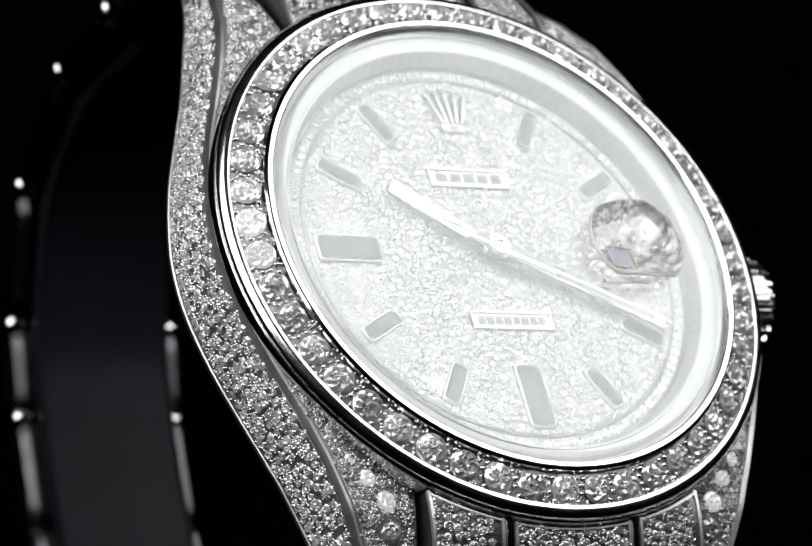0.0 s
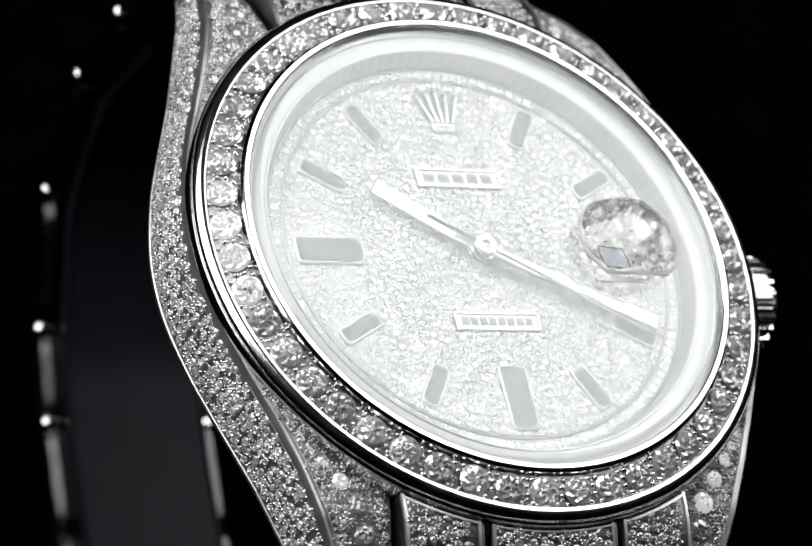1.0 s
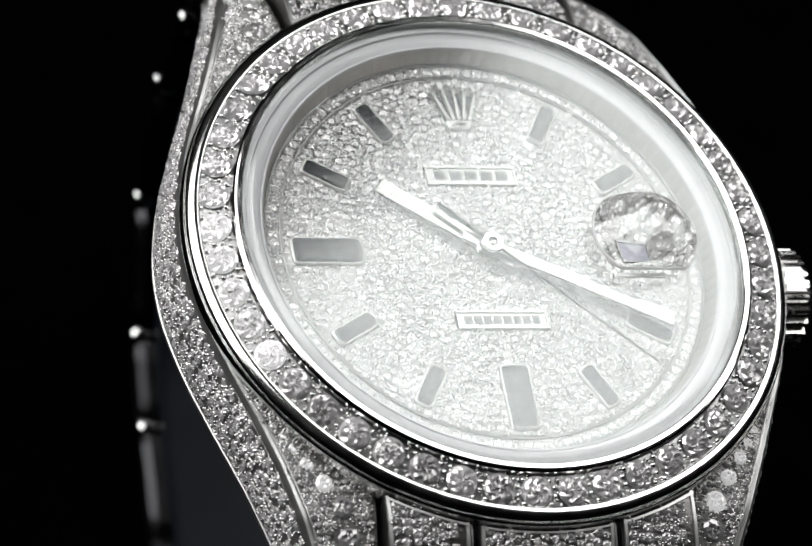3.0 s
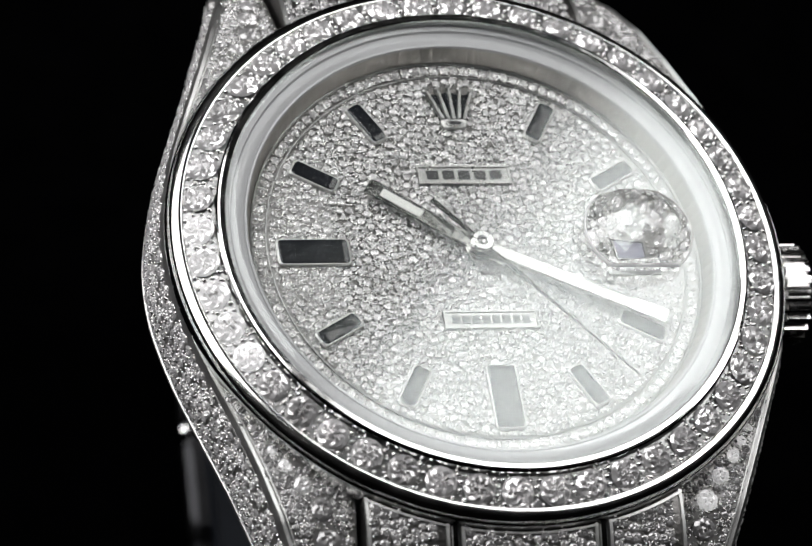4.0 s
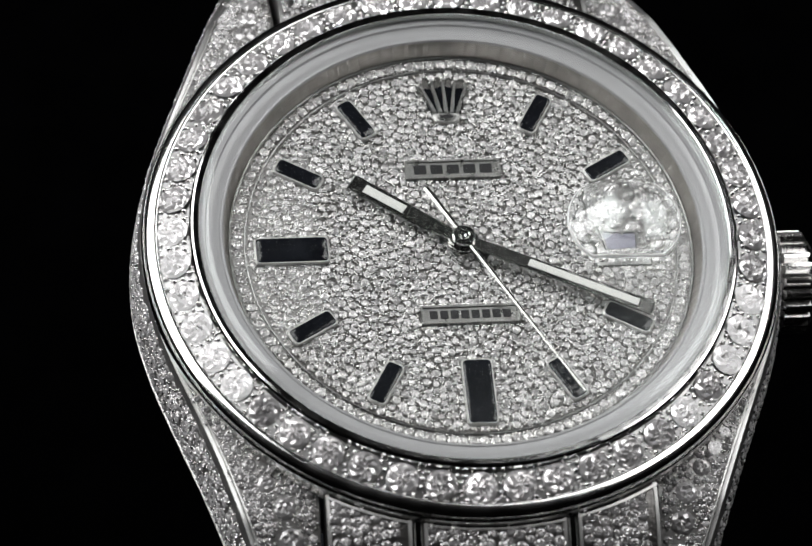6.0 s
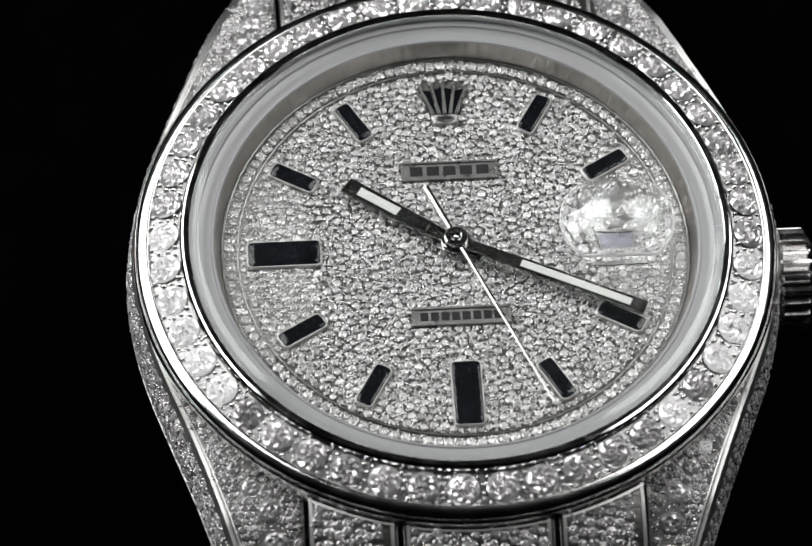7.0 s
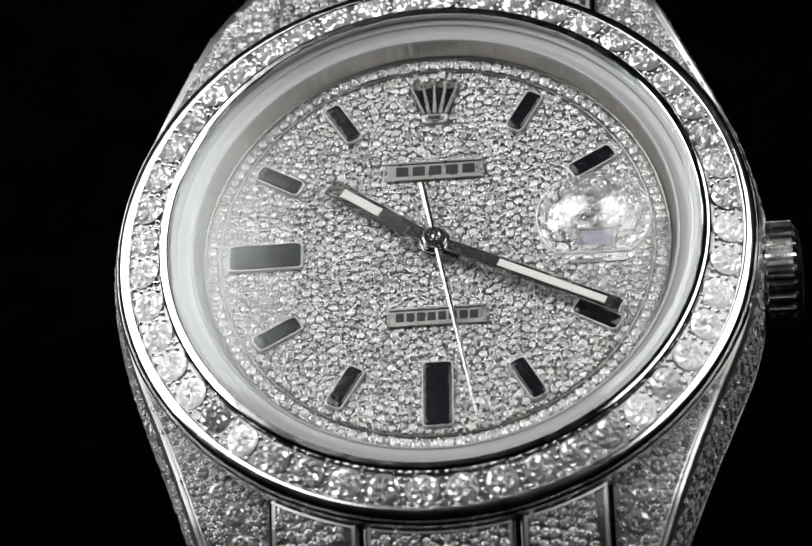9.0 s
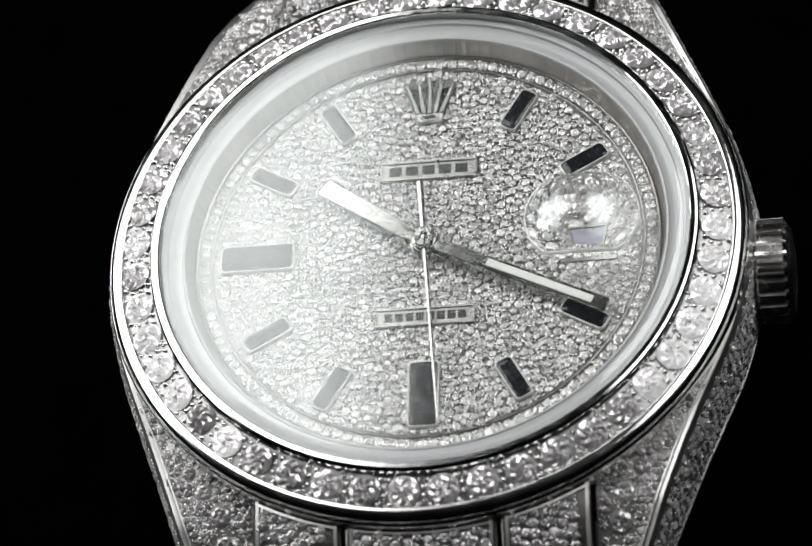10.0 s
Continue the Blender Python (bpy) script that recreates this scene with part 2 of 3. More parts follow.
def set_stones(sites, parent, singles, bead_r=0.11, tilt=5.0, cuts=SIDE_CUTS, joined=SIDE_PAVE, held=4, proud=0.02, flat=1.0):
    """Sites: (place, normal, radius). The first `singles` are stones of their own, the rest is joined; beads hold them."""
    rest, beads = Shell(), Shell()
    for k, (p, n, r) in enumerate(sites):
        nn = (Vector(n) + Vector([RNG.uniform(-1, 1) for _ in range(3)]) * math.tan(radians(tilt))).normalized()
        m = frame_at(p, nn, RNG.uniform(0, 6.28)) @ Matrix.Diagonal((r, r, r * flat, 1))
        if k < singles:
            loc = Matrix.Translation(m.translation * MM)
            mm = loc @ m.to_3x3().to_4x4()
            place("diamond", RNG.choice(cuts), parent, mm)
        else:
            add_shape(rest, RNG.choice(CUTS), m)
        if bead_r:
            base = frame_at(p, n, RNG.uniform(0, 6.28))
            for b in range(held):
                if RNG.random() < 0.2:
                    continue
                a = 2 * math.pi / held * b + RNG.uniform(-0.3, 0.3)
                q = base @ Vector((math.cos(a) * r * 1.08, math.sin(a) * r * 1.08, proud))
                add_shape(beads, (BEAD_V, BEAD_F), sink(frame_at(q, n), bead_r * RNG.uniform(0.8, 1.25)))
    if rest.v:
        place("pave", rest.mesh("pave", joined), parent, None, kind="stuff")
    if beads.v:
        place("beadwork", beads.mesh("beadwork", BEAD, 60), parent, None, kind="stuff")


UP = Matrix.Translation((0, 0, BASE))

# ---- the setting: table and dark room ----
def slab(name, x0, y0, z0, x1, y1, z1, mat, label, category):
    s = Shell().block([(x * 1000, y * 1000) for x, y in box_plan(x0, y0, x1, y1)], z0 * 1000, z1 * 1000, 4)
    return tagged(place(name, s.mesh(name, mat), None), label, category, kind="structure")


slab("table", -0.62, -0.56, -0.03, 0.62, 0.66, 0.0, VELVET, "black velvet covered table top", "table")
slab("wall_north", -0.62, 0.64, 0.0, 0.62, 0.66, 0.80, CLOTH, "black cloth tent wall", "wall")
slab("wall_south", -0.62, -0.56, 0.0, 0.62, -0.54, 0.80, CLOTH, "black cloth tent wall", "wall")
slab("wall_east", 0.60, -0.535, 0.0, 0.62, 0.635, 0.80, CLOTH, "black cloth tent wall", "wall")
slab("wall_west", -0.62, -0.535, 0.0, -0.60, 0.635, 0.80, CLOTH, "black cloth tent wall", "wall")
slab("ceiling", -0.62, -0.56, 0.805, 0.62, 0.66, 0.82, CLOTH, "black cloth tent roof", "ceiling")


# ---- softboxes whose light lies on the crystal ----
def softbox(e1, e2, centre, distance, width, side):
    """A softbox whose inner edge runs between the slopes e1 and e2 (x/z, y/z), seen from the dial."""
    c = Vector(centre).normalized()
    def on_plane(e):
        d = Vector((e[0], e[1], 1.0))
        return d * (distance / d.dot(c))
    a, b = on_plane(e1), on_plane(e2)
    along = (b - a).normalized()
    out = along.cross(c).normalized()
    if out.x * side < 0:
        out = -out
    origin = Vector((0, 0, BASE))
    quad = [origin + a, origin + b, origin + b + out * width, origin + a + out * width]
    mid = sum(quad, Vector()) / 4
    root = new("softbox")
    root.matrix_basis = Matrix.Translation(mid)
    tagged(root, "large black fabric softbox with a lit white front", "softbox", "softboxes beside the table")
    inv = Matrix.Translation(-mid * 1000)
    q = [inv @ (p * 1000) for p in quad]
    front = Shell().add(q, [(0, 1, 2, 3)])
    back = [p * 0.3 + Vector(c) * 90 for p in q]
    rim = [p * 1.02 + Vector(c) * 2 for p in q]
    lip = [p * 1.02 - Vector(c) * 6 for p in q]
    body = Shell().add(rim + back + lip, [(0, 1, 5, 4), (1, 2, 6, 5), (2, 3, 7, 6), (3, 0, 4, 7), (4, 5, 6, 7),
                                           (0, 1, 9, 8), (1, 2, 10, 9), (2, 3, 11, 10), (3, 0, 8, 11)])
    place("diffuser", front.mesh("diffuser", DIFFUSER), root, None, "lit white diffuser")
    place("housing", body.mesh("housing", HOUSING), root)
    # stand from the housing down to the floor
    foot = -mid.z * 1000
    px, py, pz = Vector(c) * 70
    pole = Shell()
    pole.grid([[(px + 7 * math.cos(a), py + 7 * math.sin(a), z) for z in (pz, foot)] for a in [math.pi / 6 * k for k in range(12)]], closed_u=True)
    place("stand_pole", pole.mesh("stand_pole", HOUSING, 60), root)
    for k in range(3):
        leg = Shell()
        w = math.pi * 2 / 3 * k + 0.4
        dx, dy = math.cos(w), math.sin(w)
        leg.grid([[(px + dx * t * 70 - dy * 5 * sx, py + dy * t * 70 + dx * 5 * sx, foot + 60 * (1 - t) + sz * 5 + 5) for sx, sz in ((-1, -1), (1, -1), (1, 1), (-1, 1))]
                  for t in (0, 1)], closed_v=True)
        place("stand_leg", leg.mesh("stand_leg", HOUSING), root)
    return root


softbox((0.15, 0.4325), (0.87, 1.189), (0.95, 0.55, 0.80), 0.36, 0.24, 1)
softbox((-0.194, 0.18), (-0.194, 0.98), (-0.95, 0.45, 0.80), 0.36, 0.42, -1)

# ---- the watch ----
watch = new("wristwatch")
tagged(watch, "polished steel wristwatch fully set with diamonds, on a closed bracelet", "wristwatch")

# outline of the case in plan and its heights, by distance from the dial's middle along y
WY, WX = [0, 5, 9.5, 13.4, 17, 21, 23.8], [20.25, 19.5, 18.05, 16.65, 15.45, 14.2, 13.2]
TY, TZ = [0, 12, 15, 18, 21, 23.8], [0.0, -0.1, -0.4, -1.1, -2.6, -4.7]
BY, BZ = [0, 14, 20, 23.8], [-5.5, -5.6, -6.3, -7.0]


# how much each quarter of the case is slimmer than the outline: (side, end) -> by distance along y
SLIM = {(-1, -1): (0, 0, 0, 0), (-1, 1): (0, 0.22, 0.48, 0.5), (1, 1): (0, 0.36, 0.7, 0.78), (1, -1): (0, 0.42, 1.05, 1.2)}


def half_width(y, sx=-1):
    slim = float(np.interp(abs(y), (8, 14, 22, 24), SLIM[(sx, 1 if y > 0 else -1)]))
    return float(np.mean(np.interp(np.abs(abs(y) + np.linspace(-2.4, 2.4, 7)), WY, WX))) - slim


def top_z(y):
    return float(np.interp(abs(y), TY, TZ))


def low_z(y):
    return float(np.interp(abs(y), BY, BZ))


def bevel_w(y):
    return float(np.interp(abs(y), [0, 8, 12.5, 24], [0.3, 0.34, 0.56, 0.66]))


def side_point(y, s, sx):
    """A point of the case's flank: s from 0 under the bevel to 1 above the back."""
    w, zt, zb = half_width(y, sx), top_z(y) - 0.45, low_z(y) + 0.45
    return Vector((sx * (w + 0.05 + 0.32 * math.sin(math.pi * 0.65 * s)), y, zt + (zb - zt) * s))


def side_normal(y, s, sx):
    du = side_point(y + 0.1, s, sx) - side_point(y - 0.1, s, sx)
    dv = side_point(y, min(s + 0.05, 1), sx) - side_point(y, max(s - 0.05, 0), sx)
    n = du.cross(dv)
    return n.normalized() if n.x * sx > 0 else -n.normalized()


def case_half(sx):
    ys = np.linspace(-23.8, 23.8, 97)
    body, rim, foot = Shell(), Shell(), Shell()
    rows, rim_rows, foot_rows = [], [], []
    for y in ys:
        y = float(y)
        w, zt, zb = half_width(y, sx), top_z(y), low_z(y)
        bw = bevel_w(y)
        xi = 10.3 if abs(y) > 16.4 else 9.0
        row = [(sx * xi, y, zb), (sx * xi, y, zt), (sx * (w - bevel_w(y)), y, zt)]
        row += [tuple(side_point(y, s, sx)) for s in (0, 0.25, 0.5, 0.75, 1)]
        row += [(sx * (w - 0.1), y, zb)]
        rows.append(row)
        rim_rows.append([(sx * (w - bw - 0.03), y, zt - 0.05), (sx * (w - bw), y, zt + 0.12), (sx * (w - bw * 0.85), y, zt + 0.15), (sx * (w - bw * 0.75), y, zt + 0.03), (sx * (w - bw * 0.6), y, zt + 0.04),
                         (sx * (w - bw * 0.3), y, zt + 0.1), (sx * (w - 0.03), y, zt - 0.12), (sx * (w + 0.05), y, zt - 0.34), (sx * (w - 0.1), y, zt - 0.42)])
        foot_rows.append([(sx * (w + 0.27), y, zb + 0.56), (sx * (w + 0.43), y, zb + 0.46), (sx * (w + 0.41), y, zb + 0.2), (sx * (w + 0.1), y, zb - 0.05)])
    body.grid(rows, closed_v=True, flip=sx > 0)
    n = len(rows[0])
    body.f += [tuple(range(n)), tuple(range(len(body.v) - n, len(body.v)))]
    rim.grid(rim_rows, flip=sx > 0)
    foot.grid(foot_rows, flip=sx > 0)
    return body, rim, foot


case = place("case", lathe([(8, -6.2), (15.5, -6.2), (17.5, -5.6), (19.3, -5.3), (19.3, -0.4), (8, -0.4)], 120).mesh("case", POLISHED, 40), watch, UP,
             "steel case body with a screwed back")
flanks = []
for sx in (-1, 1):
    body, rim, foot = case_half(sx)
    flank = place("case_flank", body.mesh("case_flank", FLANK, 35), watch, UP, "curved case side and lugs paved with diamonds")
    place("polished_bevel", rim.mesh("polished_bevel", BEVEL, 50), flank)
    place("lower_edge", foot.mesh("lower_edge", BEVEL, 50), flank)
    flanks.append((sx, flank))

place("case_ring", lathe([(19.77, 0.5), (19.79, 0.66), (19.83, 0.69), (19.88, 0.64), (19.92, 0.5), (19.94, 0.2), (19.94, -0.6)], 240).mesh("case_ring", RIM, 50), watch, UP)

# bezel: inner ring, bed and outer rim
bezel = place("bezel", lathe([(16.42, 0.9), (16.42, 2.04), (16.46, 2.15), (16.53, 2.2), (16.8, 2.2), (16.92, 2.16), (17.03, 2.04), (17.08, 1.55)], 240).mesh("bezel", POLISHED, 14), watch, UP,
              "diamond-set bezel between polished rings")
place("stone_bed", lathe([(17.08, 1.62), (18.1, 1.35), (19.05, 0.99)], 180).mesh("stone_bed", BED, 40), bezel)
place("outer_rim", lathe([(18.92, 0.96), (18.95, 1.16), (19.0, 1.22), (19.08, 1.235), (19.3, 1.195), (19.52, 1.11), (19.66, 1.0), (19.73, 0.86), (19.76, 0.6), (19.74, 0.3), (19.4, 0.2)], 240).mesh("outer_rim", RIM, 60), bezel)

# rehaut, flange under the crystal, crystal
rehaut_rows = []
for i in range(360):
    a = 2 * math.pi * i / 360
    d = 0.035 if i % 3 == 0 else 0.0
    rehaut_rows.append([((14.5 + d) * math.sin(a), (14.5 + d) * math.cos(a), -0.05), ((14.95 + d) * math.sin(a), (14.95 + d) * math.cos(a), 1.25)])
place("rehaut", Shell().grid(rehaut_rows, closed_u=True).mesh("rehaut", REHAUT), watch, UP, "fine-ribbed inner flange ring round the dial")
place("crystal_seat", lathe([(14.9, 1.2), (14.98, 1.34), (15.1, 1.36), (15.16, 1.27), (15.45, 1.25), (15.75, 1.29), (15.98, 1.38), (16.06, 1.52), (16.41, 1.58)], 240)
      .mesh("crystal_seat", FLANGE, 25), watch, UP, "pale grey stepped ring under the crystal's edge")
crystal = place("crystal", lathe([(0.001, 1.62), (15.2, 1.62), (16.4, 1.62), (16.4, 2.1), (16.25, 2.28), (15.85, 2.42), (0.001, 2.42)], 200).mesh("crystal", CRYSTAL, 12), watch, UP,
                "flat clear sapphire crystal with a bevelled edge")
crystal.visible_shadow = False


def cyclops():
    """A domed glass disc, cut straight above and below."""
    s, edge, n, k = Shell(), Shell(), 96, 18
    rows, edge_rows = [], []
    def dome(x, y):
        return 2.66 + 1.8 * (1 - (x / 3.45) ** 2 - (y / 3.35) ** 2)
    for i in range(n):
        a = 2 * math.pi * i / n
        x, y = 3.45 * math.cos(a), 3.35 * math.sin(a)
        flat = 2.6 + 0.05 * math.cos(a)
        if abs(y) > flat:
            y = math.copysign(flat, y)
        row = [(9.9 + x, -0.05 + y, 2.43)]
        for j in range(k):
            t = 1 - j / (k - 1) * 0.999
            row.append((9.9 + x * t, -0.05 + y * t, dome(x * t, y * t)))
        rows.append(row)
        edge_rows.append([(9.9 + x * q, -0.05 + y * q, z) for q, z in ((1.03, 2.425), (1.03, 2.56), (1.018, 2.64), (1.004, 2.66))])
    s.grid(rows, closed_u=True, flip=True)
    edge.grid(edge_rows, closed_u=True, flip=True)
    ob = place("date_lens", s.mesh("date_lens", LENS, 30), crystal, None, "domed clear magnifying lens over the date")
    ob.visible_shadow = False
    # added ring that draws the bright edge line in shape and colour
    ring = place("lens_highlight_ring", edge.mesh("lens_highlight_ring", LENS_HIGHLIGHT, 30), ob, None, "added whitish glass ring for the lens edge's highlight")
    ring.visible_shadow = False


cyclops()

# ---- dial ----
dial = place("dial", lathe([(0.001, -0.06), (14.52, -0.06)], 120).mesh("dial", GAP_SHADE), watch, UP, "dial paved with small diamonds")
place("minute_ring", lathe([(13.43, -0.06), (13.45, 0.05), (13.5, 0.07), (13.55, 0.05), (13.57, -0.06)], 200).mesh("minute_ring", BED, 40), dial)
place("edge_ring", lathe([(14.38, -0.06), (14.4, 0.1), (14.46, 0.13), (14.53, 0.1)], 200).mesh("edge_ring", BED, 40), dial)

KEEP_OUT = []


def pillow(plan, z0, z1, rise):
    """A polished inlay with a gently domed top over a plan polygon."""
    n = len(plan)
    cx, cy = sum(p[0] for p in plan) / n, sum(p[1] for p in plan) / n
    rows = [[(x, y, z0) for x, y in plan]]
    for inset, z in ((0.0, z1 - 0.08), (0.05, z1), (0.14, z1 + 0.3 * rise), (0.26, z1 + 0.6 * rise), (0.4, z1 + 0.85 * rise)):
        rows.append([])
        for x, y in plan:
            d = math.hypot(x - cx, y - cy)
            rows[-1].append((x - (x - cx) / d * inset, y - (y - cy) / d * inset, z))
    s = Shell().grid(rows, closed_v=True, flip=True)
    s.v.append((cx, cy, z1 + rise))
    for i in range(n):
        s.f.append((5 * n + i, 5 * n + (i + 1) % n, len(s.v) - 1))
    return s


def hour_marker(hour, r0, r1, hw):
    hour += {5: 0.033, 11: -0.033}.get(hour, 0.0)  # set a little askew
    plan = turned(rounded(box_plan(-hw - 0.03, r0 - 0.03, hw + 0.03, r1 + 0.03), 0.3), hour * 30)
    outer = turned(rounded(box_plan(-hw - 0.12, r0 - 0.12, hw + 0.12, r1 + 0.12), 0.34), hour * 30)
    ob = place("hour_marker", Shell().block(outer, -0.05, 0.28, 0.07).mesh("hour_marker", SATIN, 20), watch, UP, "black baton hour marker in a polished frame")
    place("black_inlay", pillow(plan, 0.1, 0.3, 0.07).mesh("black_inlay", ONYX, 60), ob)
    KEEP_OUT.append((hour * 30, r0 - 0.1, r1 + 0.1, hw + 0.1))


for hour in (1, 2, 4, 5, 7, 8, 10, 11):
    hour_marker(hour, 9.82, 12.8, 0.50)
for hour in (6, 9):
    hour_marker(hour, 8.4, 12.85, 0.86)

BOXES = [(-3.1, 5.0, 3.1, 6.5), (-3.1, -5.75, 3.1, -4.35), (8.2, -1.85, 11.9, -1.45), (9.3, -0.4, 10.6, 0.55), (-0.95, 9.3, 0.95, 10.4), (-1.2, 10.4, 1.2, 11.4), (-1.55, 11.4, 1.55, 12.75)]


def name_plate(y0, y1, count, width):
    """A plate with the maker's lettering kept as plain bars."""
    plate = place("name_plate", Shell().block(rounded(box_plan(-3.02, y0, 3.02, y1), 0.08, 2), -0.05, 0.16, 0.04).mesh("name_plate", PLATE, 35), watch, UP, "polished plate with black lettering bars")
    edge = Shell()
    for x0, ya, x1, yb in ((-3.05, y0 - 0.03, 3.05, y0 + 0.12), (-3.05, y1 - 0.12, 3.05, y1 + 0.03), (-3.05, y0 + 0.13, -2.9, y1 - 0.13), (2.9, y0 + 0.13, 3.05, y1 - 0.13)):
        edge.block(box_plan(x0, ya, x1, yb), -0.05, 0.26, 0.03)
    place("plate_frame", edge.mesh("plate_frame", PLATE), plate)
    row = Shell()
    for k in range(17):
        for yy in (y0 - 0.2, y1 + 0.2):
            add_shape(row, (BEAD_V, BEAD_F), sink(frame_at((-2.9 + 5.8 * k / 16, yy, -0.02), (0, 0, 1)), 0.13))
    place("bead_row", row.mesh("bead_row", BEAD, 60), plate)
    pitch = 5.2 / count
    for k in range(count):
        x = -2.6 + pitch * (k + 0.5)
        place("lettering_bar", Shell().block(box_plan(x - width / 2, y0 + 0.32, x + width / 2, y1 - 0.32), 0.14, 0.19, 0.01).mesh("lettering_bar", INK), plate)


name_plate(5.1, 6.42, 5, 0.78)
name_plate(-5.66, -4.42, 8, 0.5)


def emblem():
    root = place("emblem", Shell().block(rounded([(-0.72, 9.3), (0.72, 9.3), (0.95, 10.05), (-0.95, 10.05)], 0.3), -0.05, 0.26, 0.08).mesh("emblem", SATIN, 30), watch, UP, "polished fan-shaped emblem")
    place("emblem_back", Shell().block([(-0.9, 9.9), (0.9, 9.9), (1.5, 12.1), (0.75, 12.0), (0.0, 12.3), (-0.75, 12.0), (-1.5, 12.1)], -0.05, 0.1, 0.03).mesh("emblem_back", ONYX), root, None, "black ground of the emblem")
    for k in range(5):
        x0, x1 = (k - 2) * 0.34, (k - 2) * 0.74
        top = 12.5 - abs(k - 2) * 0.16
        bar = Shell().block([(x0 - 0.13, 9.95), (x0 + 0.13, 9.95), (x1 + 0.07, top), (x1 - 0.07, top)], -0.05, 0.32, 0.08)
        bar.block([(x1 + 0.16 * math.cos(a), top + 0.06 + 0.16 * math.sin(a)) for a in [math.pi / 6 * i for i in range(12)]], -0.05, 0.36, 0.1)
        place("emblem_bar", bar.mesh("emblem_bar", PLATE, 20), root)
    for name, rx, ry, z, mat in (("emblem_rim", 0.62, 0.27, 0.33, PLATE), ("emblem_oval", 0.46, 0.15, 0.35, INK)):
        place(name, Shell().block([(rx * math.cos(a), 9.68 + ry * math.sin(a)) for a in [math.pi / 10 * k for k in range(20)]], 0.2, z, 0.03).mesh(name, mat, 30), root)


emblem()

date_frame = Shell()
for x0, y0, x1, y1 in ((8.3, -1.78, 11.8, -1.5), (9.28, 0.5, 10.62, 0.6), (9.28, -0.39, 9.38, 0.49), (10.52, -0.39, 10.62, 0.49), (9.28, -0.5, 10.62, -0.4)):
    date_frame.block(box_plan(x0, y0, x1, y1), -0.05, 0.12, 0.03)
df = place("date_frame", date_frame.mesh("date_frame", BED), watch, UP, "polished frame round the date window")
place("date_disc", Shell().block(box_plan(9.39, -0.39, 10.51, 0.49), -0.05, 0.08, 0.01).mesh("date_disc", DATE), df)


def free_of_things(x, y, r):
    for a, r0, r1, hw in KEEP_OUT:
        c, s = math.cos(radians(a)), math.sin(radians(a))
        u, w = x * c - y * s, x * s + y * c
        if abs(u) < hw + r * 0.3 and r0 - r * 0.3 < w < r1 + r * 0.3:
            return False
    return not any(x0 - r * 0.35 < x < x1 + r * 0.35 and y0 - r * 0.35 < y < y1 + r * 0.35 for x0, y0, x1, y1 in BOXES)


class Scatter:
    """Discs thrown at random that keep clear of one another, on a grid of cells."""

    def __init__(self, cell=0.8):
        self.cell, self.cells = cell, {}

    def free(self, x, y, r):
        i, j = int(x // self.cell), int(y // self.cell)
        for a in (i - 1, i, i + 1):
            for b in (j - 1, j, j + 1):
                for px, py, pr in self.cells.get((a, b), ()):
                    if (px - x) ** 2 + (py - y) ** 2 < (pr + r) ** 2:
                        return False
        return True

    def put(self, x, y, r):
        self.cells.setdefault((int(x // self.cell), int(y // self.cell)), []).append((x, y, r))


DIAL_SPREAD = Scatter()


def dial_sites():
    out = []
    n = 132
    for k in range(n):
        a = 2 * math.pi * k / n
        out.append(((13.98 * math.sin(a), 13.98 * math.cos(a), 0.0), (0, 0, 1), 0.31))
    for radius, tries in ((0.27, 1600), (0.22, 12000), (0.18, 26000), (0.14, 34000)):
        for _ in range(tries):
            rr, aa = 13.2 * math.sqrt(RNG.random()), RNG.uniform(0, 6.2832)
            x, y = rr * math.sin(aa), rr * math.cos(aa)
            if rr > 0.4 and DIAL_SPREAD.free(x, y, radius) and free_of_things(x, y, radius):
                DIAL_SPREAD.put(x, y, radius)
                out.append(((x, y, 0.0), (0, 0, 1), radius))
    out.sort(key=lambda s: s[0][1])
    return out


set_stones(dial_sites(), dial, 300, 0.07, 10, DIAL_CUTS, PAVE, 5, 0.04, 0.8)

# raised grains of the setting that fill the gaps between the dial's stones
grains = Shell()
for _ in range(26000):
    rr, aa = 14.35 * math.sqrt(RNG.random()), RNG.uniform(0, 6.2832)
    gx, gy = rr * math.sin(aa), rr * math.cos(aa)
    if 13.3 < rr < 13.65 or not free_of_things(gx, gy, 0.1):
        continue
    size = RNG.uniform(0.06, 0.105)
    if DIAL_SPREAD.free(gx, gy, size * 0.6):
        DIAL_SPREAD.put(gx, gy, size * 0.8)
        add_shape(grains, (BEAD_V, BEAD_F), sink(frame_at((gx, gy, -0.02), (RNG.uniform(-0.25, 0.25), RNG.uniform(-0.25, 0.25), 1)), size))
place("setting_grain", grains.mesh("setting_grain", BEAD), dial, None, kind="stuff")

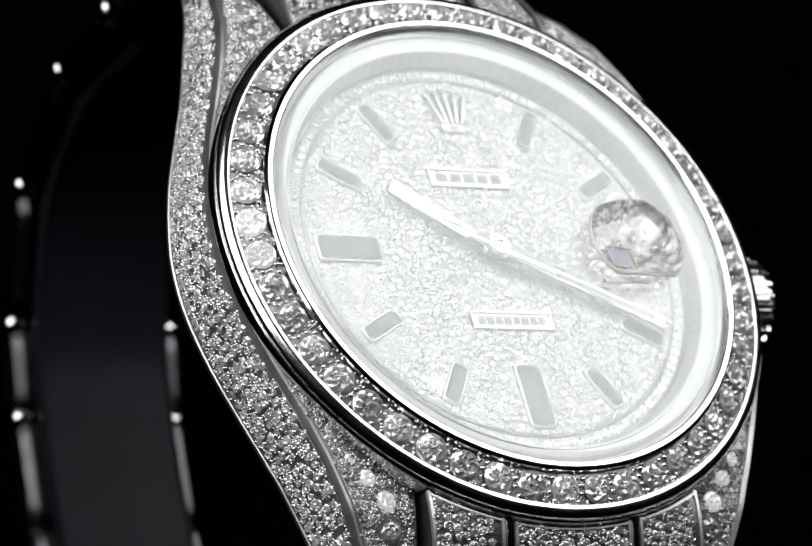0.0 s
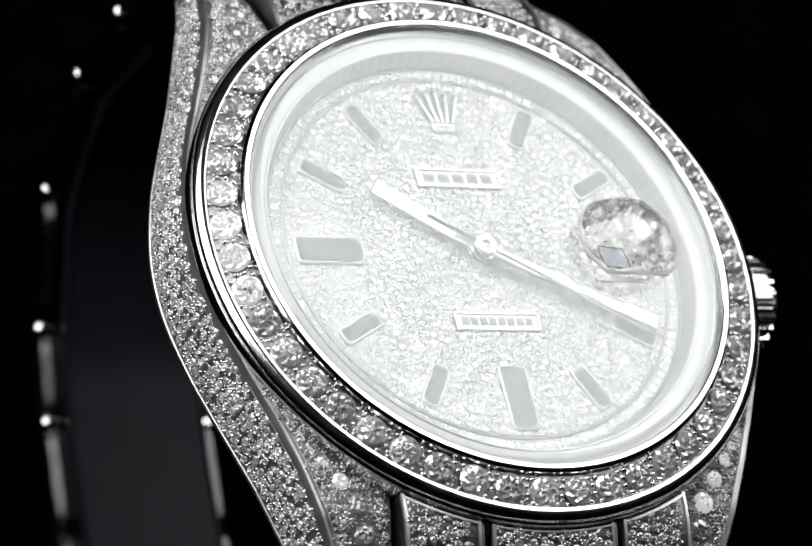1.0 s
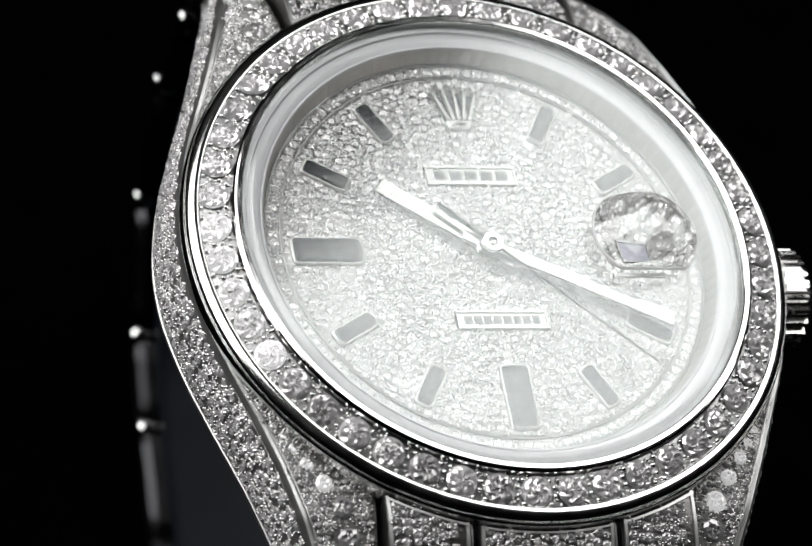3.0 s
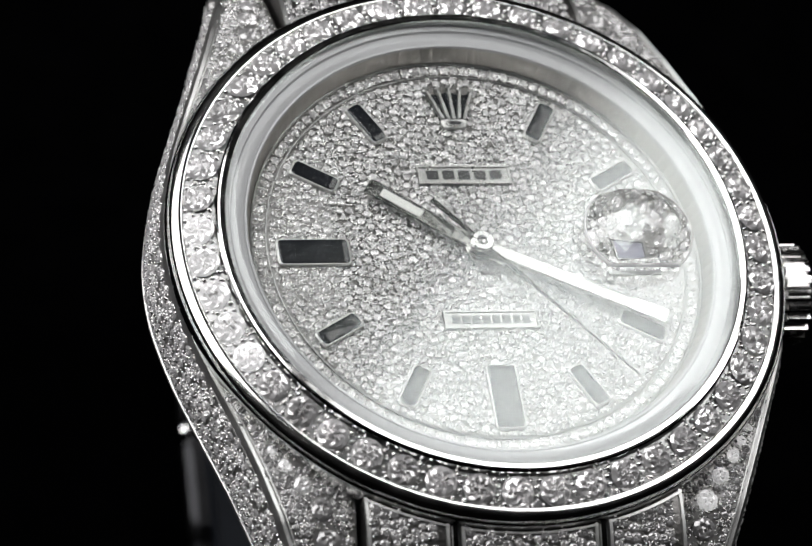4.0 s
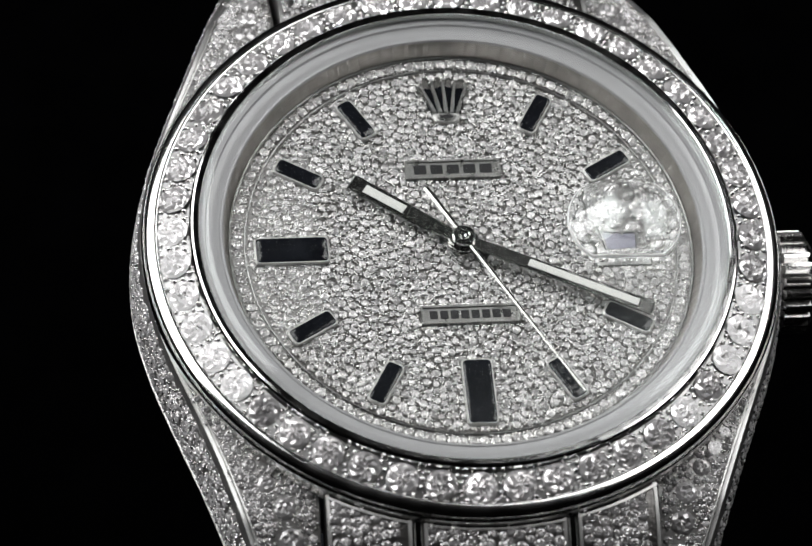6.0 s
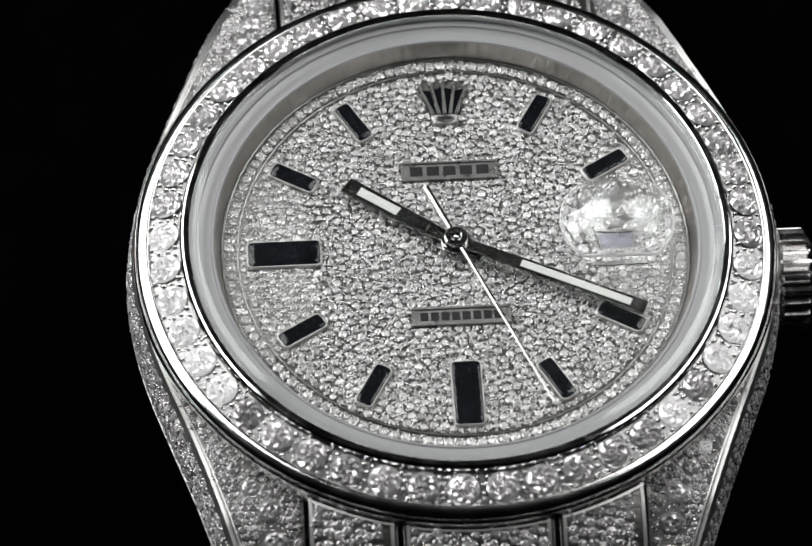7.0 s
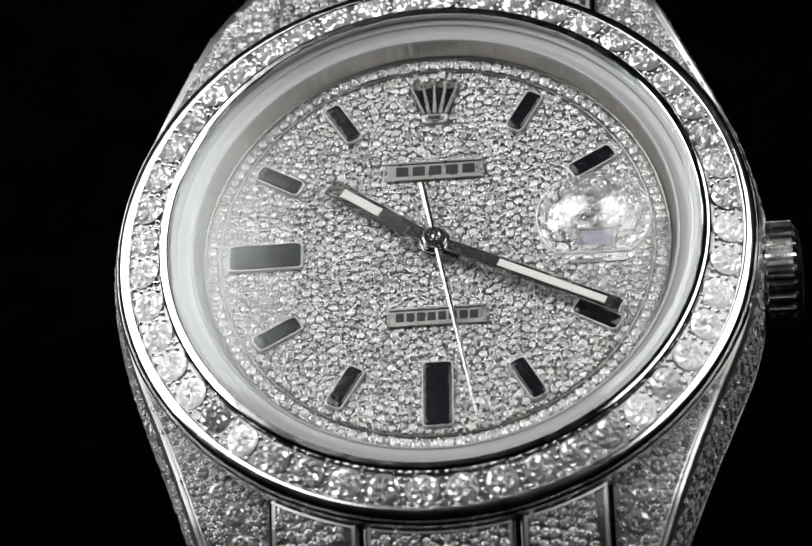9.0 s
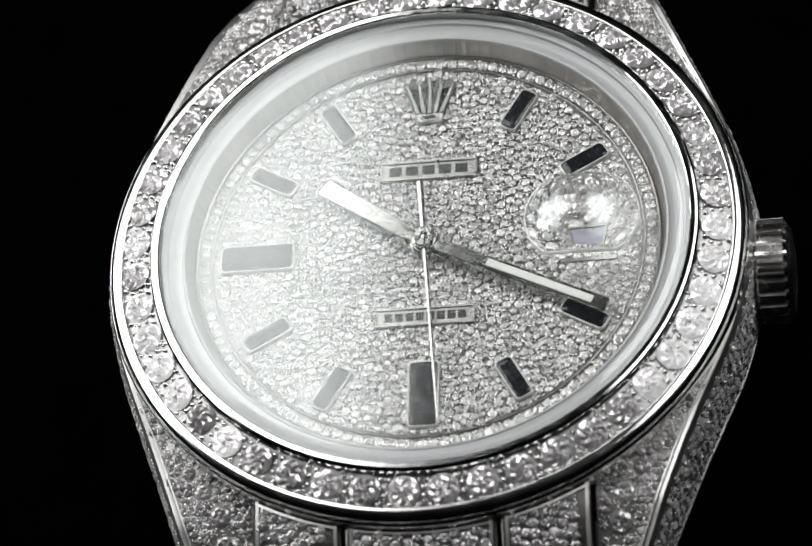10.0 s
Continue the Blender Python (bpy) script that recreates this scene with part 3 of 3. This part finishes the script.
# ---- the three indicators ----
def baton(name, length, width, z, tail, lume, label):
    """A hand that points to twelve in its own space."""
    me = Shell().block(rounded([(-width * 0.36, -tail), (width * 0.36, -tail), (width / 2, length * 0.45), (width / 2, length), (-width / 2, length), (-width / 2, length * 0.45)], 0.08, 2), -0.09, 0.09, 0.07)
    hub = [(0.95 * math.cos(a), 0.95 * math.sin(a)) for a in [math.pi / 12 * k for k in range(24)]]
    me.block(hub, -0.095, 0.085, 0.05)
    ob = place(name, me.mesh(name, BATON, 25), watch, pose(0, 0, BASE + z * MM), label)
    place("lume_strip", Shell().block(box_plan(-width * 0.26, lume[0], width * 0.26, lume[1]), 0.05, 0.115, 0.02).mesh("lume_strip", LUME), ob)
    return ob


hour_hand = baton("hour_hand", 8.1, 1.15, 0.62, 1.9, (4.2, 7.1), "polished baton hour hand with white lume")
minute_hand = baton("minute_hand", 12.55, 0.95, 0.92, 2.0, (4.35, 11.6), "polished baton minute hand with white lume")
sec = Shell()
sec.grid([[(-w, y, -0.03), (-w, y, 0.0), (0, y, w * 0.25), (w, y, 0.0), (w, y, -0.03)] for y, w in ((-4.25, 0.2), (-0.6, 0.16), (0, 0.15), (6.5, 0.115), (13.05, 0.07))], closed_v=True)
sec.f += [(0, 1, 2, 3, 4), (20, 21, 22, 23, 24)]
second_hand = place("second_hand", sec.mesh("second_hand", BATON), watch, pose(0, 0, BASE + 1.24 * MM), "thin polished seconds hand")
place("hub_ring", lathe([(0.3, -0.12), (0.3, 0.16), (0.36, 0.2), (0.66, 0.2), (0.74, 0.14), (0.74, -0.12)], 40).mesh("hub_ring", POLISHED, 30), second_hand)
place("hub_pin", lathe([(0.001, 0.19), (0.14, 0.17), (0.2, 0.1), (0.2, -0.12)], 24).mesh("hub_pin", POLISHED, 40), second_hand)

# ---- bezel stones ----
N_BEZEL = 48
sites = []
for k in range(N_BEZEL):
    a = 2 * math.pi * (k + 0.35) / N_BEZEL
    sites.append(((18.06 * math.sin(a), 18.06 * math.cos(a), 1.44), (0.36 * math.sin(a), 0.36 * math.cos(a), 0.93), 1.0))
set_stones(sites, bezel, 48, 0, 4, LARGE_CUTS)
beads = Shell()
for k in range(N_BEZEL):
    a0 = 2 * math.pi * (k + 0.85) / N_BEZEL
    for r, z, da in ((17.38, 1.62, -0.016), (17.38, 1.62, 0.016), (18.78, 1.14, -0.02), (18.78, 1.14, 0.02), (18.3, 1.33, 0.0), (17.8, 1.47, 0.0)):
        a = a0 + da
        add_shape(beads, (BEAD_V, BEAD_F), sink(frame_at((r * math.sin(a), r * math.cos(a), z), (0.36 * math.sin(a), 0.36 * math.cos(a), 0.93)), RNG.uniform(0.13, 0.2)))
    # fine uneven grains of cut metal in the corners between the stones
    for _ in range(64):
        a, r = a0 + RNG.uniform(-0.066, 0.066), RNG.uniform(17.14, 18.92)
        if min(math.hypot((a - a0 - d) * 18.06, r - 18.06) for d in (-0.0654, 0.0654)) > 0.94:
            n = (0.36 * math.sin(a) + RNG.uniform(-0.3, 0.3), 0.36 * math.cos(a) + RNG.uniform(-0.3, 0.3), 0.93)
            add_shape(beads, (BEAD_V, BEAD_F), sink(frame_at((r * math.sin(a), r * math.cos(a), 1.61 - 0.345 * (r - 17.1)), n), RNG.uniform(0.05, 0.14)))
place("beadwork", beads.mesh("beadwork", BEAD, 60), bezel, None, kind="stuff")


# ---- case stones ----
def flank_sites(sx):
    out = []
    y = -22.6
    row = 0
    while y < 22.7:
        h = top_z(y) - low_z(y) - 1.0
        n = max(3, int(h / 0.62))
        for k in range(n):
            s = (k + 0.5 + (0.25 if row % 2 else -0.25)) / n
            yy = y + RNG.uniform(-0.17, 0.17)
            s += RNG.uniform(-0.2, 0.2) / n
            p = side_point(yy, min(max(s, 0.06), 0.87), sx)
            out.append((p, side_normal(yy, min(max(s, 0.06), 0.87), sx), RNG.choice((0.28, 0.31, 0.34, 0.37))))
        y += 0.6
        row += 1
    return out


def lug_sites(sx, sy):
    big, small = [], []
    yy = 12.6
    path = []
    sizes = [0.32, 0.38, 0.48, 0.6, 0.76, 0.84, 0.86]
    for r in sizes:
        yy += r + 0.06
        w = half_width(sy * yy, sx) - 1.0
        inner = max(10.4, math.sqrt(max(0, 20.0 ** 2 - yy ** 2))) if yy < 20 else 10.4
        x = (w + inner) / 2
        path.append((x, yy, r))
        yy += r + 0.08
        if yy > 22.6:
            break
    def lift(x, y):
        slope = (top_z(y + 0.2) - top_z(y - 0.2)) / 0.4
        return (sx * x, sy * y, top_z(y) + 0.04), Vector((0, -sy * slope, 1)).normalized()
    for x, y, r in path:
        p, n = lift(x, y)
        big.append((tuple(Vector(p) - n * (0.13 * r)), n, r))
    y = 9.5
    row = 0
    while y < 23.2:
        w = half_width(sy * y, sx) - bevel_w(y) - 0.05
        inner = max(10.45, math.sqrt(max(0, 20.05 ** 2 - y ** 2)) - 0.2) if y < 20.05 else 10.45
        x = inner + 0.22 + (0.27 if row % 2 else 0)
        while x < w:
            r = RNG.choice((0.21, 0.25, 0.29))
            if all(math.hypot(x - bx, y - by) > br + r * 0.55 for bx, by, br in path):
                p, n = lift(x, y)
                small.append((p, n, r))
            x += 0.47
        y += 0.41
        row += 1
    return big + small, len(big)


for sx, flank in flanks:
    s = flank_sites(sx)
    s.sort(key=lambda q: q[0][1])
    set_stones(s, flank, 200, 0.085, tilt=9)
    for sy in (-1, 1):
        q, nb = lug_sites(sx, sy)
        set_stones(q, flank, nb, 0.07, 7, LUG_CUTS, DIM_LUG_PAVE)
        grains = Shell()
        for _ in range(900):
            y = RNG.uniform(9.5, 23.4)
            w = half_width(sy * y, sx) - bevel_w(y) - 0.08
            inner = max(10.4, math.sqrt(max(0, 19.9 ** 2 - y ** 2)))
            if w > inner:
                p = (sx * RNG.uniform(inner, w), sy * y, top_z(y) - 0.01)
                add_shape(grains, (BEAD_V, BEAD_F), sink(frame_at(p, (RNG.uniform(-0.2, 0.2), RNG.uniform(-0.2, 0.2), 1)), RNG.uniform(0.06, 0.11)))
        place("setting_grain", grains.mesh("setting_grain", GRAIN), flank, None, kind="stuff")

# ---- winding crown ----
crown = Shell()
rows = []
for i in range(96):
    a = 2 * math.pi * i / 96
    tooth = (0.0, 0.0, -0.36, -0.36)[i % 4]
    rows.append([(20.1, 2.4 * math.cos(a), 2.4 * math.sin(a)), (20.35, 2.9 * math.cos(a), 2.9 * math.sin(a)),
                 (20.5, (3.3 + tooth) * math.cos(a), (3.3 + tooth) * math.sin(a)), (22.15, (3.3 + tooth) * math.cos(a), (3.3 + tooth) * math.sin(a)),
                 (22.35, 2.9 * math.cos(a), 2.9 * math.sin(a)), (22.6, 2.6 * math.cos(a), 2.6 * math.sin(a)),
                 (22.75, 1.4 * math.cos(a), 1.4 * math.sin(a)), (22.8, 0.01 * math.cos(a), 0.01 * math.sin(a))])
crown.grid([[(x * 0.97 + 0.36, y * 0.99 - 1.35, z * 0.98 - 3.2) for x, y, z in r] for r in rows], closed_u=True)
place("winding_crown", crown.mesh("winding_crown", CROWN, 25), watch, UP, "fluted polished winding crown")

# ---- bracelet ----
bracelet = new("bracelet")
bracelet.parent = watch
bracelet.matrix_basis = UP
tagged(bracelet, "three-row polished steel bracelet closed in a loop")


def link_piece(p0, p1, x0a, x1a, x0b, x1b, half, crown_h=0.5):
    """One rounded link piece from p0 to p1 in the y-z plane, with its x range at either end."""
    d = Vector((0, p1[0] - p0[0], p1[1] - p0[1]))
    length = d.length
    d.normalize()
    n = Vector((1, 0, 0)).cross(d)
    if n.dot(Vector((0, (p0[0] + p1[0]) / 2, (p0[1] + p1[1]) / 2 + 28))) < 0:
        n = -n
    s = Shell()
    rows = []
    m = 10
    for i in range(m + 1):
        t = i / m
        e = min(t, 1 - t) * length
        cap = math.sqrt(max(0.0, 1 - max(0.0, 1 - e / 1.6) ** 2))
        h = half * (0.25 + 0.75 * cap)
        c = Vector((0, p0[0], p0[1])) + d * (t * length)
        xa, xb = x0a + (x0b - x0a) * t, x1a + (x1b - x1a) * t
        b = 0.6
        ring = [(xa, -h + b), (xa + b, -h), (xb - b, -h), (xb, -h + b), (xb, h * 0.3), (xb - b * 0.4, h * 0.7), (xb - b, h * 0.9), ((xa + xb) / 2, h * 1.08), (xa + b, h * 0.9), (xa + b * 0.4, h * 0.7), (xa, h * 0.3)]
        rows.append([tuple(c + Vector((x, 0, 0)) + n * z) for x, z in ring])
    s.grid(rows, closed_v=True)
    k = len(rows[0])
    s.f += [tuple(range(k)), tuple(range(len(s.v) - k, len(s.v)))]
    return s


def along(p, q, t):
    return (p[0] + (q[0] - p[0]) * t, p[1] + (q[1] - p[1]) * t)


JOINTS = [(23.6, -4.6), (31.2, -13.6), (35.7, -24.5), (37.2, -34.4), (33.6, -44.6), (25.3, -51.2), (18.5, -53.7)]
HALF_W = [10.0, 9.2, 8.4, 7.5, 7.2, 7.1, 7.0]
for sy in (1, -1):
    for k in range(len(JOINTS) - 1):
        p, q = [(sy * a, b) for a, b in (JOINTS[k], JOINTS[k + 1])]
        wa, wb = HALF_W[k], HALF_W[k + 1]
        skew = lambda j: -0.5 * min(j, 3) / 3
        ca, cb = skew(k), skew(k + 1)
        steel = SHADED_BRUSHED if k == 5 else POLISHED
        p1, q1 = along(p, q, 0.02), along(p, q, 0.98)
        # outer links take the steel with shade in its colour
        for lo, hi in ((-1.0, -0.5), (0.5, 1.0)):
            place("outer_link", link_piece(p1, q1, ca + wa * lo, ca + wa * hi, cb + wb * lo, cb + wb * hi, 1.5).mesh("outer_link", SHADED_LINK if k < 5 else SHADED_BRUSHED, 35), bracelet)
        place("centre_link", link_piece(along(p, q, 0.05), along(p, q, 0.97), ca - wa * 0.48, ca + wa * 0.48, cb - wb * 0.48, cb + wb * 0.48, 1.3).mesh("centre_link", steel, 35), bracelet)
# polished pin ends at the joints
for sy in (1, -1):
    for k in range(1, len(JOINTS)):
        y, z = sy * JOINTS[k][0], JOINTS[k][1]
        w, c = HALF_W[k], -0.5 * min(k, 3) / 3
        for x0, x1 in ((c - w - 0.42, c - w * 0.62), (c + w * 0.62, c + w + 0.42)):
            pin = Shell()
            rows = []
            for x, rad in ((x0, 0.2), (x0 + 0.08, 0.6), (x0 + 0.3, 0.95), (x0 + 0.6, 1.1), (x1 - 0.6, 1.1), (x1 - 0.3, 0.95), (x1 - 0.08, 0.6), (x1, 0.2)):
                rows.append([(x, y + rad * math.cos(a), z + rad * math.sin(a)) for a in [math.pi / 8 * i for i in range(16)]])
            pin.grid(rows, closed_v=True)
            pin.f += [tuple(range(16)), tuple(range(112, 128))]
            place("joint_pin", pin.mesh("joint_pin", POLISHED, 50), bracelet, None, "bright polished joint pin end")
clasp_pts = [(18.5, -53.7), (10, -55.2), (0, -55.75), (-10, -55.2), (-18.5, -53.7)]
for k in range(4):
    a, b = clasp_pts[k], clasp_pts[k + 1]
    place("clasp_plate", link_piece(a, b, -7.5, 6.5, -7.5, 6.5, 1.3).mesh("clasp_plate", SHADED_BRUSHED, 35), bracelet)


# ---- plastic cuff inside the loop that keeps the watch upright ----
def cuff_stand():
    inner = JOINTS[2:] + [(10, -55.2), (0, -55.75)]
    path = [Vector(p) for p in inner] + [Vector((-a, b)) for a, b in reversed(inner[:-1])]
    fine = []
    for k in range(len(path) - 1):
        q0, q1, q2, q3 = path[max(k - 1, 0)], path[k], path[k + 1], path[min(k + 2, len(path) - 1)]
        for i in range(6):
            t = i / 6
            fine.append(0.5 * (2 * q1 + (q2 - q0) * t + (2 * q0 - 5 * q1 + 4 * q2 - q3) * t * t + (3 * q1 - q0 - 3 * q2 + q3) * t ** 3))
    fine.append(path[-1])
    rows, left, right = [], [], []
    for k, q in enumerate(fine):
        d = (fine[min(k + 1, len(fine) - 1)] - fine[max(k - 1, 0)]).normalized()
        n = Vector((-d.y, d.x))
        if n.dot(Vector((0, -28)) - q) < 0:
            n = -n
        ring = [(-5.9, 1.75), (-5.9, 2.7), (4.4, 2.7), (4.4, 1.75)]
        rows.append([(x, q.x + n.x * o, q.y + n.y * o) for x, o in ring])
        for x0, rim in ((-6.2, left), (4.41, right)):
            rim.append([(x, q.x + n.x * o, q.y + n.y * o) for x, o in ((x0, 1.75), (x0, 2.85), (x0 + 0.08, 2.95), (x0 + 0.22, 2.95), (x0 + 0.29, 2.85), (x0 + 0.29, 1.75))])
    root = new("watch_stand")
    root.matrix_basis = UP
    tagged(root, "dark plastic cuff stand inside the watch bracelet", "watch stand")
    for name, rr in (("band", rows), ("rim", left), ("rim", right)):
        m = len(rr[0])
        s = Shell().grid(rr, closed_v=True)
        s.f += [tuple(range(m)), tuple(range(len(s.v) - m, len(s.v)))]
        place(name, s.mesh(name, CUFF, 40), root)


cuff_stand()


# ---- end links between the lugs ----
def end_point(x, t, sy):
    """The end link's top, from the bezel's circle (t = 0) outward."""
    y0 = math.sqrt(20.0 ** 2 - x * x)
    y = y0 + (24.4 - y0) * t
    return Vector((x, sy * y, 0.08 - 0.064 * ((y - 17) ** 2 - (y0 - 17) ** 2)))


def end_link(sy):
    root = new("end_link")
    root.parent = watch
    root.matrix_basis = UP
    tagged(root, "diamond-paved end link with polished dividing bars")
    stones = []
    for x0, x1 in ((-10.0, -5.0), (-4.3, 4.3), (5.0, 10.0)):
        s = Shell()
        xs, ts = np.linspace(x0, x1, 9), np.linspace(0, 1, 8)
        top = [[tuple(end_point(float(x), float(t), sy)) for t in ts] for x in xs]
        low = [[(p[0], p[1], p[2] - 2.4) for p in r] for r in top]
        for r, l in zip(top, low):
            r.insert(0, l[0])
            r.append(l[-1])
        s.grid(top, flip=sy < 0)
        for r in (top[0], top[-1]):
            s.add(r, [tuple(range(len(r)))])
        place("end_panel", s.mesh("end_panel", GAP_SHADE, 30), root)
        # polished frame lines round the panel
        edge = Shell()
        for xe in (x0 + 0.12, x1 - 0.12):
            rows = []
            for t in np.linspace(0, 1, 8):
                p = end_point(xe, float(t), sy)
                rows.append([(p.x - 0.14, p.y, p.z - 0.1), (p.x - 0.1, p.y, p.z + 0.12), (p.x + 0.1, p.y, p.z + 0.12), (p.x + 0.14, p.y, p.z - 0.1)])
            edge.grid(rows)
        rows = []
        for x in xs:
            p, q = end_point(float(x), 0.015, sy), end_point(float(x), 0.04, sy)
            rows.append([(p.x, p.y, p.z - 0.1), (p.x, p.y, p.z + 0.14), (q.x, q.y, q.z + 0.14), (q.x, q.y, q.z - 0.1)])
        edge.grid(rows)
        place("panel_edge", edge.mesh("panel_edge", BEVEL, 35), root)
        x = x0 + 0.55
        col = 0
        while x < x1 - 0.4:
            y0 = math.sqrt(400 - x * x)
            depth = 24.2 - y0
            n = int(depth / 0.58)
            for k in range(n):
                t = (k + 0.5 + (0.45 if col % 2 else 0)) / (n + 0.7)
                p = end_point(x + RNG.uniform(-0.1, 0.1), min(t + RNG.uniform(-0.02, 0.02), 0.99), sy)
                nn = Vector((0, sy * 0.128 * (abs(p.y) - 17), 1)).normalized()
                stones.append((p + Vector((0, 0, 0.03)), nn, RNG.choice((0.28, 0.32, 0.36))))
            x += 0.58
            col += 1
    for x0, x1 in ((-4.9, -4.4), (4.4, 4.9)):
        bar = Shell()
        rows = []
        for t in np.linspace(0, 1, 8):
            p = end_point((x0 + x1) / 2, float(t), sy)
            rows.append([(x0, p.y, p.z - 1.5), (x0, p.y, p.z - 0.05), (x0 + 0.08, p.y, p.z + 0.05), (x1 - 0.08, p.y, p.z + 0.05), (x1, p.y, p.z - 0.05), (x1, p.y, p.z - 1.5)])
        bar.grid(rows)
        place("dividing_bar", bar.mesh("dividing_bar", POLISHED, 35), root)
    # stones sit in the root's space, which already stands at the dial's height
    rest, bd = Shell(), Shell()
    for p, n, r in stones:
        add_shape(rest, RNG.choice(CUTS), sink(frame_at(p, (n + Vector((RNG.uniform(-.12, .12), RNG.uniform(-.12, .12), 0))).normalized(), RNG.uniform(0, 6)), r))
        for b in range(3):
            a = RNG.uniform(0, 6.28)
            add_shape(bd, (BEAD_V, BEAD_F), sink(frame_at(Vector(p) + Vector((math.cos(a) * r * 1.08, math.sin(a) * r * 1.08, 0.02)), n), RNG.uniform(0.06, 0.1)))
    place("pave", rest.mesh("pave", DIM_LUG_PAVE), root, None, kind="stuff")
    place("beadwork", bd.mesh("beadwork", BEAD, 60), root, None, kind="stuff")


for sy in (1, -1):
    end_link(sy)


def motions():
    def hand(z, degrees):
        return pose(0, 0, BASE + z * MM, 0, 0, -degrees)
    walk(second_hand, [(t, hand(1.24, 115.1 + 6.02 * t)) for t in (0, 2.5, 5, 7.5, 10)])
    walk(minute_hand, [(t, hand(0.92, 115.6 + 0.1 * t)) for t in (0, 5, 10)])
    walk(hour_hand, [(t, hand(0.62, 305.5 + 0.0083 * t)) for t in (0, 5, 10)])


motions()
